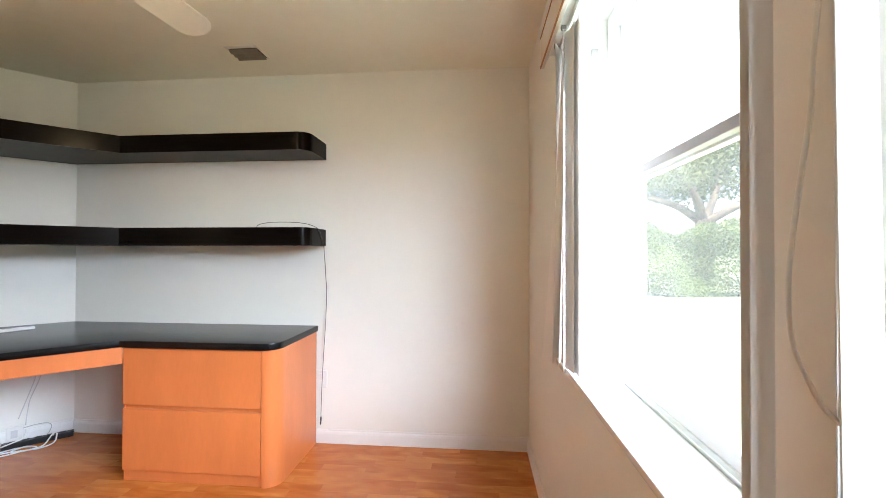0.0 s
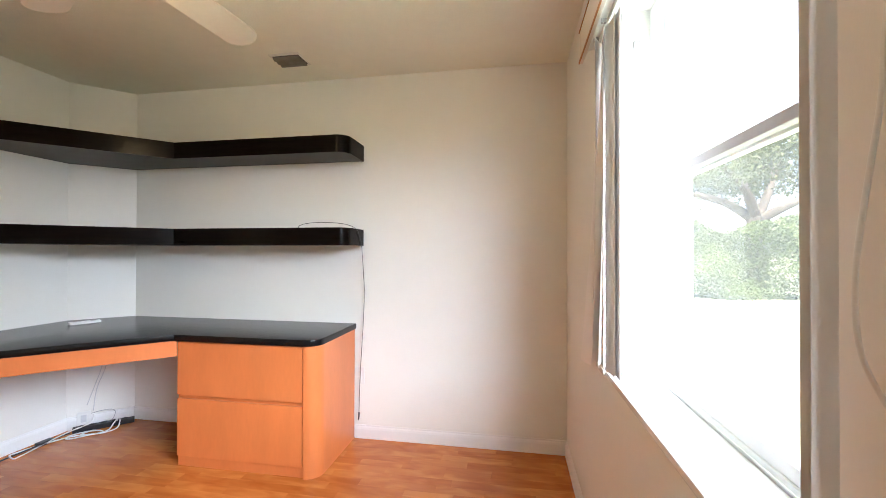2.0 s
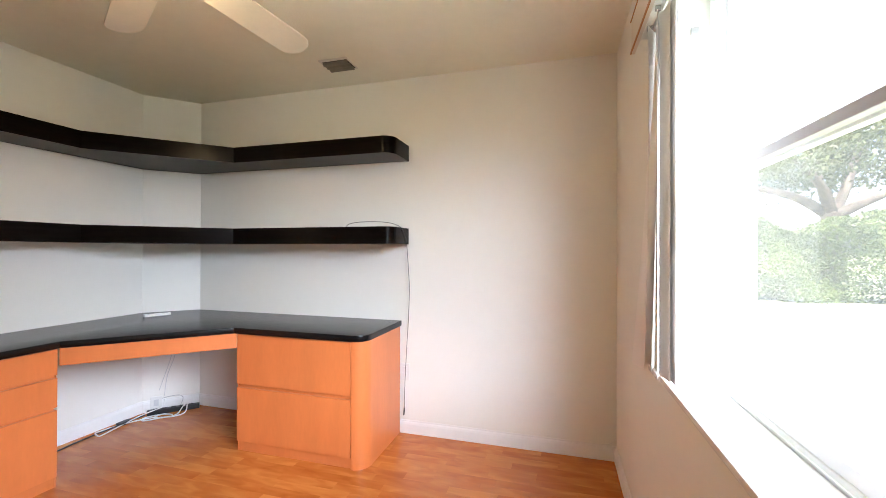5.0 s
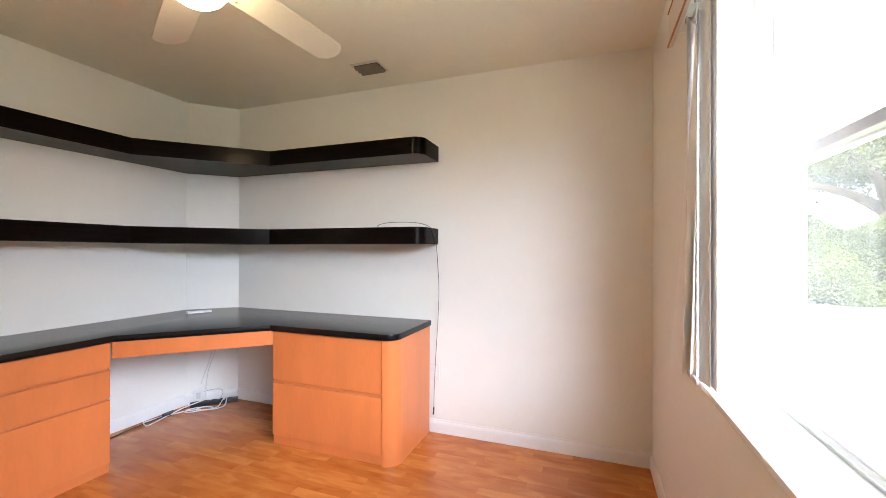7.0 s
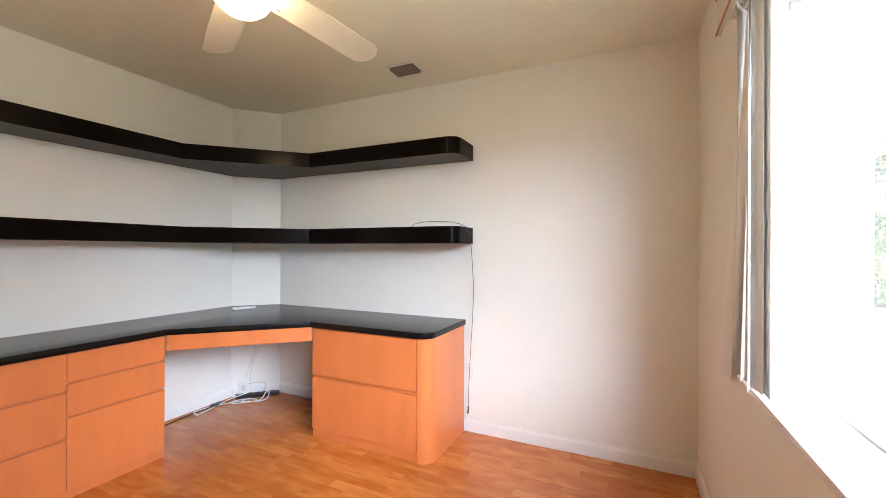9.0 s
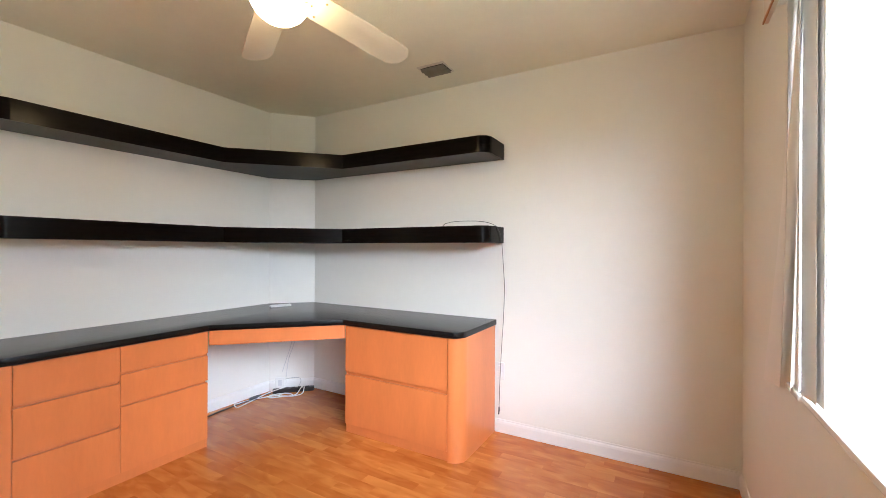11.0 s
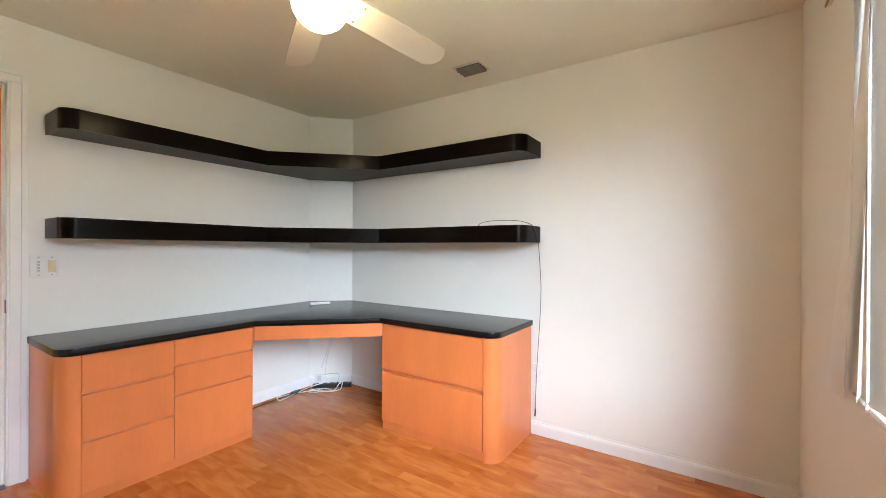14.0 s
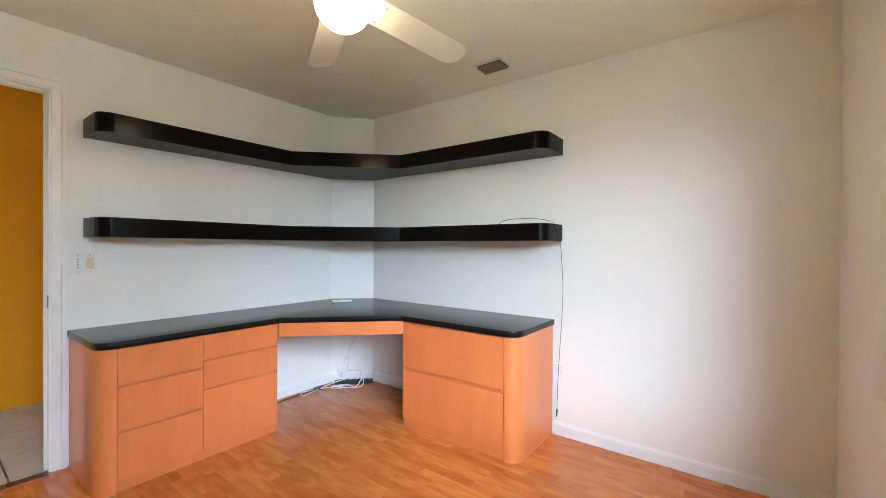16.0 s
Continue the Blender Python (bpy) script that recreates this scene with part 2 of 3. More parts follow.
def prism(outline, z0, z1, bevel=0.0, bm=None):
    bm = bm or bmesh.new()
    low = [bm.verts.new((x, y, z0)) for x, y in outline]
    high = [bm.verts.new((x, y, z1)) for x, y in outline]
    n = len(outline)
    top = bm.faces.new(high)
    bot = bm.faces.new(low[::-1])
    for i in range(n):
        bm.faces.new((low[i], low[(i + 1) % n], high[(i + 1) % n], high[i]))
    bmesh.ops.recalc_face_normals(bm, faces=bm.faces)
    if bevel:
        edges = list(set(top.edges) | set(bot.edges))
        bmesh.ops.bevel(bm, geom=edges, offset=bevel, segments=2, affect='EDGES', profile=0.6)
    return bm


def lathe(profile, steps=32, centre=(0, 0)):
    bm = bmesh.new()
    rings = []
    for r, z in profile:
        if r < 1e-6:
            rings.append([bm.verts.new((centre[0], centre[1], z))])
        else:
            rings.append([bm.verts.new((centre[0] + r * math.cos(2 * math.pi * i / steps), centre[1] + r * math.sin(2 * math.pi * i / steps), z)) for i in range(steps)])
    for a, b in zip(rings, rings[1:]):
        for i in range(steps):
            j = (i + 1) % steps
            if len(a) == 1 and len(b) > 1:
                bm.faces.new((a[0], b[i], b[j]))
            elif len(b) == 1 and len(a) > 1:
                bm.faces.new((a[i], a[j], b[0]))
            elif len(a) > 1:
                bm.faces.new((a[i], a[j], b[j], b[i]))
    bmesh.ops.recalc_face_normals(bm, faces=bm.faces)
    return bm


def tube(points, r, sides=8, bm=None, taper=None):
    """A round cord or limb along points, smoothed."""
    bm = bm or bmesh.new()
    pts = [Vector(p) for p in points]
    fine = []
    for i in range(len(pts) - 1):
        p0, p1, p2, p3 = pts[max(i - 1, 0)], pts[i], pts[i + 1], pts[min(i + 2, len(pts) - 1)]
        for k in range(6):
            u = k / 6
            fine.append(0.5 * ((2 * p1) + (p2 - p0) * u + (2 * p0 - 5 * p1 + 4 * p2 - p3) * u * u + (3 * p1 - p0 - 3 * p2 + p3) * u ** 3))
    fine.append(pts[-1])
    rings = []
    for i, p in enumerate(fine):
        way = (fine[min(i + 1, len(fine) - 1)] - fine[max(i - 1, 0)]).normalized()
        side = way.cross(Vector((0.13, 0.31, 0.94)))
        if side.length < 1e-3:
            side = way.cross(Vector((1, 0, 0)))
        side.normalize()
        up = side.cross(way)
        rr = r if taper is None else r + (taper - r) * i / (len(fine) - 1)
        rings.append([bm.verts.new(p + rr * (math.cos(a) * side + math.sin(a) * up)) for a in [2 * math.pi * k / sides for k in range(sides)]])
    for a, b in zip(rings, rings[1:]):
        for i in range(sides):
            bm.faces.new((a[i], a[(i + 1) % sides], b[(i + 1) % sides], b[i]))
    bm.faces.new(rings[0][::-1])
    bm.faces.new(rings[-1])
    bmesh.ops.recalc_face_normals(bm, faces=bm.faces)
    return bm


def arc(cx, cy, r, a0, a1, n=8):
    return [(cx + r * math.cos(radians(a0 + (a1 - a0) * i / n)), cy + r * math.sin(radians(a0 + (a1 - a0) * i / n))) for i in range(n + 1)]


def mesh_object(name, bm, mat, smooth=False):
    me = bpy.data.meshes.new(name)
    bm.to_mesh(me)
    bm.free()
    me.materials.append(mat)
    if smooth:
        for p in me.polygons:
            p.use_smooth = True
    return new(name, me)


def part(name, bm, mat, parent, label="", smooth=False):
    ob = mesh_object(name, bm, mat, smooth)
    ob.parent = parent
    if label:
        tagged(ob, label)
    return ob


def smooth_by_angle(ob, degrees=35):
    me = ob.data
    bm = bmesh.new()
    bm.from_mesh(me)
    for f in bm.faces:
        f.smooth = True
    for e in bm.edges:
        e.smooth = len(e.link_faces) == 2 and e.calc_face_angle(0) < radians(degrees)
    bm.to_mesh(me)
    bm.free()
    return ob


def thing(name, label, category, at=(0, 0, 0), group="", kind=""):
    ob = new(name)
    ob.location = at
    return tagged(ob, label, category, group, kind)


def structure(name, bm, mat, label, category):
    return tagged(mesh_object(name, bm, mat), label, category, kind="structure")


# ---- the room's shell ----
W, D, H = 3.402, 4.00, 2.44          # east wall, south wall, ceiling height
CUT = 0.27                            # diagonal wall across the corner
DOOR0, DOOR1, DOORH = -2.137, -2.97, 2.118
WIN0, WIN1, WINB, WINT = -1.09, -2.95, 0.815, 2.10

structure("wall_north", boxes((-0.12, W + 0.22, 0.0, 0.14, 0, H)), WALL, "white painted plaster wall behind the desk", "wall")
structure("wall_west", boxes((-0.12, 0, DOOR0, 0, 0, H), (-0.12, 0, -D, DOOR1, 0, H), (-0.12, 0, DOOR1, DOOR0, DOORH, H)), WALL, "white painted plaster wall with a doorway", "wall")
structure("wall_corner", prism([(-0.02, -CUT - 0.02), (CUT + 0.02, 0.02), (-0.02, 0.02)], 0, H), WALL, "short diagonal white wall across the corner", "wall")
structure("wall_east", boxes((W, W + 0.2, WIN0, 0, 0, H), (W, W + 0.2, -D, WIN1, 0, H), (W, W + 0.2, WIN1, WIN0, 0, WINB), (W, W + 0.2, WIN1, WIN0, WINT, H)), WALL, "white painted outer wall with a window opening", "wall")
structure("wall_south", boxes((-0.12, W + 0.2, -D - 0.14, -D, 0, H)), WALL, "plain white wall closing the room", "wall")
structure("ceiling", boxes((-0.12, W + 0.2, -D - 0.14, 0.14, H, H + 0.12)), CEIL, "matt off-white textured ceiling", "ceiling")
floor = structure("floor", boxes((-0.12, W, -D, 0, -0.12, -0.006)), SUBFLOOR, "glossy orange-brown laminate strip floor", "floor")


def baseboard(name, p, q, side):
    """A moulded skirting from p to q, proud of the wall towards side."""
    bm = bmesh.new()
    profile = [(0, 0), (0.014, 0), (0.014, 0.062), (0.011, 0.074), (0.007, 0.080), (0.006, 0.086), (0, 0.088)]
    sx, sy = side
    ends = []
    for x, y in (p, q):
        ends.append([bm.verts.new((x + sx * d, y + sy * d, z)) for d, z in profile])
    n = len(profile)
    for i in range(n):
        bm.faces.new((ends[0][i], ends[0][(i + 1) % n], ends[1][(i + 1) % n], ends[1][i]))
    bm.faces.new(ends[0])
    bm.faces.new(ends[1][::-1])
    bmesh.ops.recalc_face_normals(bm, faces=bm.faces)
    return structure(name, bm, TRIM, "white painted moulded baseboard along the wall", "baseboard")


baseboard("baseboard_1", (CUT, 0), (1.14, 0), (0, -1))
baseboard("baseboard_2", (2.021, 0), (W, 0), (0, -1))
baseboard("baseboard_3", (W, -0.014), (W, -D), (-1, 0))
baseboard("baseboard_4", (0, -1.12), (0, -CUT), (1, 0))
baseboard("baseboard_5", (0, -CUT), (CUT, 0), (0.7071, -0.7071))

# ---- doorway to the hall ----
door = thing("door_1", "open doorway with white painted jamb and casing", "doorway", kind="structure")
part("jamb", boxes((-0.125, 0.004, DOOR0 - 0.018, DOOR0, 0, DOORH - 0.018), bevel=0.002), TRIM, door)
part("jamb", boxes((-0.125, 0.004, DOOR1, DOOR1 + 0.018, 0, DOORH - 0.018), bevel=0.002), TRIM, door)
part("head", boxes((-0.125, 0.004, DOOR1, DOOR0, DOORH - 0.018, DOORH), bevel=0.002), TRIM, door)
part("stop", boxes((-0.075, -0.04, DOOR0 - 0.030, DOOR0 - 0.018, 0, DOORH - 0.018), bevel=0.002), TRIM, door)
part("stop", boxes((-0.075, -0.04, DOOR1 + 0.018, DOOR0 - 0.018, DOORH - 0.030, DOORH - 0.018), bevel=0.002), TRIM, door)
part("casing", boxes((0.0, 0.013, DOOR0 - 0.010, DOOR0 + 0.032, 0, DOORH - 0.0105), (0.0, 0.019, DOOR0 + 0.032, DOOR0 + 0.055, 0, DOORH + 0.050), bevel=0.003), TRIM, door)
part("casing", boxes((0.0, 0.013, DOOR1 - 0.055, DOOR1 + 0.006, 0, DOORH - 0.0105), (0.0, 0.019, DOOR1 - 0.085, DOOR1 - 0.055, 0, DOORH + 0.050), bevel=0.003), TRIM, door)
part("casing", boxes((0.0, 0.0125, DOOR1 - 0.055, DOOR0 + 0.032, DOORH - 0.010, DOORH + 0.028), (0.0, 0.0185, DOOR1 - 0.055, DOOR0 + 0.032, DOORH + 0.028, DOORH + 0.052), bevel=0.003), TRIM, door)
part("strike_plate", boxes((-0.034, -0.006, DOOR0 - 0.0205, DOOR0 - 0.0175, 0.90, 0.97), bevel=0.001), LOUVRE, door, "dark metal strike plate")
part("threshold", boxes((-0.012, 0.046, DOOR1 + 0.02, DOOR0 - 0.02, -0.005, 0.007), bevel=0.003), DARKWOOD, door, "dark wooden threshold strip")
part("edge_strip", boxes((0.0465, 0.060, DOOR1 + 0.02, DOOR0 - 0.02, -0.005, 0.005), bevel=0.002), WOODEDGE, door, "lighter wooden edge strip")

# ---- hall ----
structure("wall_hall_west", boxes((-1.52, -1.405, -4.2, -0.6, 0, H)), OCHRE, "ochre yellow painted hall wall", "wall")
structure("wall_hall_north", boxes((-1.405, -0.12, -0.72, -0.6, 0, H)), OCHRE, "ochre yellow wall at the end of the hall", "wall")
# opening to outdoors is added, out of view, to brighten the hall
structure("wall_hall_south", boxes((-1.405, -1.08, -4.2, -4.08, 0, H), (-0.58, -0.12, -4.2, -4.08, 0, H), (-1.08, -0.58, -4.2, -4.08, 2.05, H)), OCHRE, "unseen ochre hall wall with an added opening for daylight", "wall")
structure("ceiling_hall", boxes((-1.52, -0.12, -4.2, -0.6, H, H + 0.1)), CEIL, "off-white hall ceiling", "ceiling")
hall_floor = structure("floor_hall", boxes((-1.52, -0.12, -4.2, -0.6, -0.12, -0.008)), GROUT, "cream hall floor tiles with dark grout", "floor")

# ---- window ----
win = thing("window_1", "white aluminium single-hung window flooded with daylight", "window", kind="structure")
X0, X1 = 3.545, 3.60
part("window_frame", boxes((X0, X1, WIN0 - 0.05, WIN0, 0.84, WINT), (X0, X1, WIN1, WIN1 + 0.05, 0.84, WINT), (X0, X1, WIN1 + 0.05, WIN0 - 0.05, WINT - 0.05, WINT), (X0, X1, WIN1 + 0.05, WIN0 - 0.05, 0.84, 0.8535), bevel=0.003), FRAME, win)
part("window_sill", boxes((3.396, X0 - 0.001, WIN1, WIN0 - 0.001, 0.814, 0.8345), (3.388, 3.3995, WIN0 - 0.001, -0.955, 0.814, 0.8345), bevel=0.004), SILL, win, "pale marble sill")
# thin grey strip laid in as the shadow line where sill meets frame
part("joint_shade", boxes((X0 - 0.006, X0 - 0.001, WIN1 + 0.01, -1.27, 0.835, 0.841), bevel=0.001), GREYCORD, win, "grey strip drawn as the shaded joint at the frame's foot")
lower = part("lower_sash", boxes((3.550, 3.572, -1.185, -1.142, 0.853, 1.48), (3.550, 3.572, -2.896, -2.85, 0.853, 1.48), (3.550, 3.572, -2.85, -1.185, 0.853, 0.885), bevel=0.003), FRAME, win)
# meeting rail coloured grey for the shade on its room side
part("meeting_rail", boxes((3.549, 3.574, -2.85, -1.185, 1.482, 1.508), bevel=0.003), BACKLIT_RAIL, lower, "aluminium meeting rail greyed to its backlit shade")
upper = part("upper_sash", boxes((3.576, 3.597, -1.175, -1.142, 1.46, WINT - 0.052), (3.576, 3.597, -2.896, -2.86, 1.46, WINT - 0.052), (3.576, 3.597, -2.86, -1.175, WINT - 0.09, WINT - 0.052), (3.576, 3.597, -2.86, -1.175, 1.476, 1.496), bevel=0.003), FRAME, win)
for nm, bm, mt, par in (("pane", boxes((3.559, 3.563, -2.85, -1.185, 0.885, 1.482)), GLASS_CLEAR, lower), ("pane", boxes((3.584, 3.588, -2.86, -1.175, 1.496, WINT - 0.09)), GLASS_GLARE, upper)):
    g = part(nm, bm, mt, par)
    g.visible_shadow = False
part("jamb_track", boxes((3.490, 3.508, WIN0 - 0.008, WIN0 - 0.0005, 1.50, 1.985), bevel=0.002), FRAME, win, "slim sash track")
part("track_clip", boxes((3.486, 3.512, WIN0 - 0.014, WIN0 - 0.0085, 1.965, 1.99), bevel=0.002), STEEL, win, "small grey clip")
part("track_clip", boxes((3.494, 3.504, WIN0 - 0.012, WIN0 - 0.0085, 1.50, 1.51), bevel=0.001), STEEL, win, "small grey clip")

# ---- vertical blind ----
blind = thing("vertical_blind", "off-white vinyl vertical blind drawn open beside the window", "window blind")
rail = part("headrail", boxes((3.352, 3.359, -3.12, -0.93, 2.030, 2.072), (3.389, 3.396, -3.12, -0.93, 2.030, 2.072), (3.3595, 3.3885, -3.12, -0.93, 2.056, 2.072), bevel=0.0015), RAIL, blind, "grey-green aluminium track")
part("groove", boxes((3.3595, 3.3885, -3.12, -0.93, 2.052, 2.0555)), RAIL, rail)
val = part("valance", boxes((3.338, 3.350, -3.15, -0.902, 2.014, 2.14), bevel=0.001), VALANCE, blind, "cream painted valance board")
part("lower_edge", boxes((3.3335, 3.3375, -3.15, -0.900, 2.013, 2.0235), bevel=0.001), WOODEDGE, val, "orange-brown wooden edge strip")
part("upper_edge", boxes((3.3335, 3.3375, -3.15, -0.900, 2.138, 2.1415), bevel=0.001), WOODEDGE, val, "orange-brown wooden edge strip")



def slat(name, x, y, turn, z0=0.862, z1=2.012, width=0.089, lean=(0, 0), bow=0.007, twist=0.0, bend=1.0):
    """One curved vinyl vane hung at (x, y); turn 0 stands across the wall; lean shifts its foot."""
    bm = bmesh.new()
    rows = []
    for k in range(9):
        u = k / 8
        z = z1 + (z0 - z1) * u
        a = radians(turn + twist * u)
        w = u ** bend
        ring = []
        for s, off in [(i / 6 - 0.5, 1) for i in range(7)] + [(0.5 - i / 6, -1) for i in range(7)]:
            px = s * width
            py = bow * (1 - 4 * s * s) + off * 0.0006
            ring.append(bm.verts.new((x + lean[0] * w + px * math.cos(a) - py * math.sin(a), y + lean[1] * w + px * math.sin(a) + py * math.cos(a), z)))
        rows.append(ring)
    for a, b in zip(rows, rows[1:]):
        for i in range(14):
            bm.faces.new((a[i], a[(i + 1) % 14], b[(i + 1) % 14], b[i]))
    bm.faces.new(rows[0])
    bm.faces.new(rows[-1][::-1])
    bmesh.ops.recalc_face_normals(bm, faces=bm.faces)
    ob = part(name, bm, SLAT, blind)
    smooth_by_angle(ob, 40)
    return ob


# vanes gathered at the far jamb, several layers deep; two hang askew
slat("slat", 3.376, -1.172, 73, z0=0.862, z1=2.006, bow=0.004)
slat("slat", 3.380, -1.228, -84, z0=0.858, z1=2.006)
slat("slat", 3.391, -1.262, -88, z0=0.860, z1=2.006, bow=0.004)
# added rear layers, hidden from the room, to stop daylight showing through
for i in range(2):
    slat("slat", 3.398 + 0.007 * i, -1.215 - 0.010 * i, -87, z0=0.864 - 0.003 * i, z1=2.006, bow=0.004)
slat("slat", 3.371, -1.100, 62, z0=0.80, lean=(-0.002, 0.24), twist=46, z1=2.006, bend=1.5, bow=0.004)
slat("slat", 3.384, -1.125, 84, z0=0.848, lean=(-0.004, 0.05), twist=-12, z1=2.006, bend=1.5, bow=0.003)
# vanes gathered at the near end, the front ones lying flat to the room
for i in range(3):
    slat("slat", 3.3735 + 0.008 * i, -2.193 + 0.004 * i, -47 - 2 * i)
for i in range(2):
    slat("slat", 3.3735 + 0.007 * i, -2.208 - 0.003 * i, -45 - 3 * i)
# hidden backing vanes, added to keep daylight off the flat front one
for i in range(3):
    slat("slat", 3.386, -2.214 - 0.006 * i, -47, bow=0.004)
slat("slat", 3.350, -2.230, -88, width=0.06, bow=-0.003)
# open vanes whose faces catch the daylight
slat("slat", 3.3603, -2.262, 30, width=0.07, lean=(0, -0.012), bow=0.003)
slat("slat", 3.366, -2.325, 32, bow=0.006)
part("slat_clip", boxes((3.362, 3.380, -1.066, -1.056, 2.018, 2.034), bevel=0.002), STEEL, blind, "small metal vane clip")
part("slat_clip", boxes((3.362, 3.380, -1.188, -1.178, 2.018, 2.034), bevel=0.002), STEEL, blind, "small metal vane clip")
part("pull_cord", tube([(3.3400, -2.2620, 2.0300), (3.3390, -2.2560, 1.7000), (3.3440, -2.2560, 1.4813), (3.3432, -2.2560, 1.4542), (3.3394, -2.2560, 1.4090), (3.3369, -2.2560, 1.3637), (3.3305, -2.2560, 1.3184), (3.3241, -2.2560, 1.2730), (3.3203, -2.2560, 1.2365), (3.3203, -2.2560, 1.2000), (3.3250, -2.2560, 1.1727), (3.3369, -2.2560, 1.1458), (3.3455, -2.2570, 1.1300), (3.3490, -2.2605, 1.1250), (3.3530, -2.2620, 1.1220), (3.3540, -2.2600, 1.1350), (3.3560, -2.2590, 1.2500), (3.3560, -2.2540, 2.0300)], 0.0020), WHITEPL, blind, "looped white pull cord", smooth=True)

# ---- desk: cabinets, worktop ----
FRONT = 0.538


def flip(side, outline):
    return [(u, -v) for u, v in outline] if side == "north" else [(v, -u) for u, v in outline]


def slab(side, u0, u1, v0, v1, z0, z1, bevel=0.0):
    (xa, ya), (xb, yb) = flip(side, [(u0, v0), (u1, v1)])
    return boxes((min(xa, xb), max(xa, xb), min(ya, yb), max(ya, yb), z0, z1), bevel=bevel)


def ledge(side, u0, u1, profile):
    """A strip of the profile (depth, height) running from u0 to u1."""
    bm = bmesh.new()
    ends = []
    for u in (u0, u1):
        ring = []
        for v, z in profile:
            (x, y), = flip(side, [(u, v)])
            ring.append(bm.verts.new((x, y, z)))
        ends.append(ring)
    n = len(profile)
    for i in range(n):
        bm.faces.new((ends[0][i], ends[0][(i + 1) % n], ends[1][(i + 1) % n], ends[1][i]))
    bm.faces.new(ends[0])
    bm.faces.new(ends[1][::-1])
    bmesh.ops.recalc_face_normals(bm, faces=bm.faces)
    return bm


def drawer_cabinet(side, u0, columns, end, label, gap):
    cab = thing("drawer_cabinet", label, "cabinet", group="desk cabinets")
    post = columns[-1][1]
    part("carcass", slab(side, u0 + 0.004, post, 0.018, FRONT - 0.034, 0.055, 0.728), CHERRY_DARK, cab)
    part("side_panel", slab(side, u0, u0 + 0.0035, 0.018, FRONT - 0.012, 0.0, 0.728), CHERRY, cab)
    part("toe_kick", slab(side, u0 + 0.0036, post - 0.001, FRONT - 0.04, FRONT - 0.015, 0.0, 0.054), CHERRY, cab)
    r = end - post - 0.005
    outline = [(post + 0.004, FRONT)] + arc(end - r, FRONT - r, r, 90, 0, 12) + [(end, 0.016), (end - 0.02, 0.016), (end - 0.02, 0.40), (post + 0.004, FRONT - 0.04)]
    ob = part("rounded_end_panel", prism(flip(side, outline), 0.0, 0.7295), CHERRY, cab, "rounded cherry end panel")
    smooth_by_angle(ob, 30)
    for (a, b, levels) in columns:
        for z0, z1 in levels:
            part("drawer_front", slab(side, a + 0.002, b - 0.0025, FRONT - 0.019, FRONT, z0, z1, bevel=0.0015), CHERRY, cab)
            if z1 < 0.72:
                part("finger_rail", ledge(side, a + 0.004, b - 0.004, [(FRONT - 0.033, z1 - 0.006), (FRONT - 0.0195, z1 - 0.006), (FRONT - 0.0192, z1 - 0.001), (FRONT - 0.0225, z1 + gap - 0.003), (FRONT - 0.033, z1 + gap - 0.003)]), CHERRY, cab)
    for k, (a, b, levels) in enumerate(columns):
        part("stile", slab(side, b - 0.012, b + (0.012 if k < len(columns) - 1 else 0.0035), FRONT - 0.033, FRONT - 0.0205, 0.056, 0.728), CHERRY, cab)
        part("stile", slab(side, b - 0.0022, b + 0.0017, FRONT - 0.0203, FRONT - 0.008, 0.056, 0.728), CHERRY, cab)
    return cab


drawer_cabinet("north", 1.138, [(1.138, 1.930, [(0.062, 0.394), (0.418, 0.726)])], 2.020,
               "two-drawer cherry veneer desk cabinet with a rounded corner", 0.02)
left_cab = drawer_cabinet("west", 1.122, [(1.122, 1.587, [(0.058, 0.406), (0.422, 0.576), (0.592, 0.726)]), (1.587, 1.990, [(0.058, 0.299), (0.315, 0.533), (0.549, 0.726)])], 2.074,
                          "six-drawer cherry veneer desk cabinet beside the doorway", 0.014)
part("corner_clip", boxes((0.515, 0.541, -1.128, -1.116, 0.4075, 0.4215), bevel=0.002), WHITEPL, left_cab, "small white plastic clip")

r = 0.085
E1, E2, F = 2.079, 2.024, 0.553
top_outline = [(0.001, -E1)] + arc(F - r, -E1 + r, r, -90, 0, 10) + [(F, -1.124), (1.130, -F)] + arc(E2 - r, -F + r, r, -90, 0, 10) + [(E2, -0.001), (CUT + 0.0015, -0.001), (0.001, -CUT - 0.0015)]
desk = thing("corner_worktop", "black laminate corner worktop resting on cherry cabinets", "desk")
ob = part("worktop", prism(top_outline, 0.731, 0.768, bevel=0.004), BLACK, desk, "black laminate top with rounded ends")
smooth_by_angle(ob, 25)
part("apron", prism([(0.5495, -1.123), (1.1375, -0.5385), (1.1245, -0.5255), (0.5365, -1.110)], 0.640, 0.7305), CHERRY, desk, "cherry apron board across the knee space")


# ---- shelves ----
def strip_outline(path, t):
    """A closed band of thickness t behind an open path, to its left."""
    inner = []
    for i, (x, y) in enumerate(path):
        a = Vector(path[max(i - 1, 0)])
        b = Vector(path[min(i + 1, len(path) - 1)])
        d = (b - a).normalized()
        inner.append((x - d.y * t, y + d.x * t))
    return path + inner[::-1]


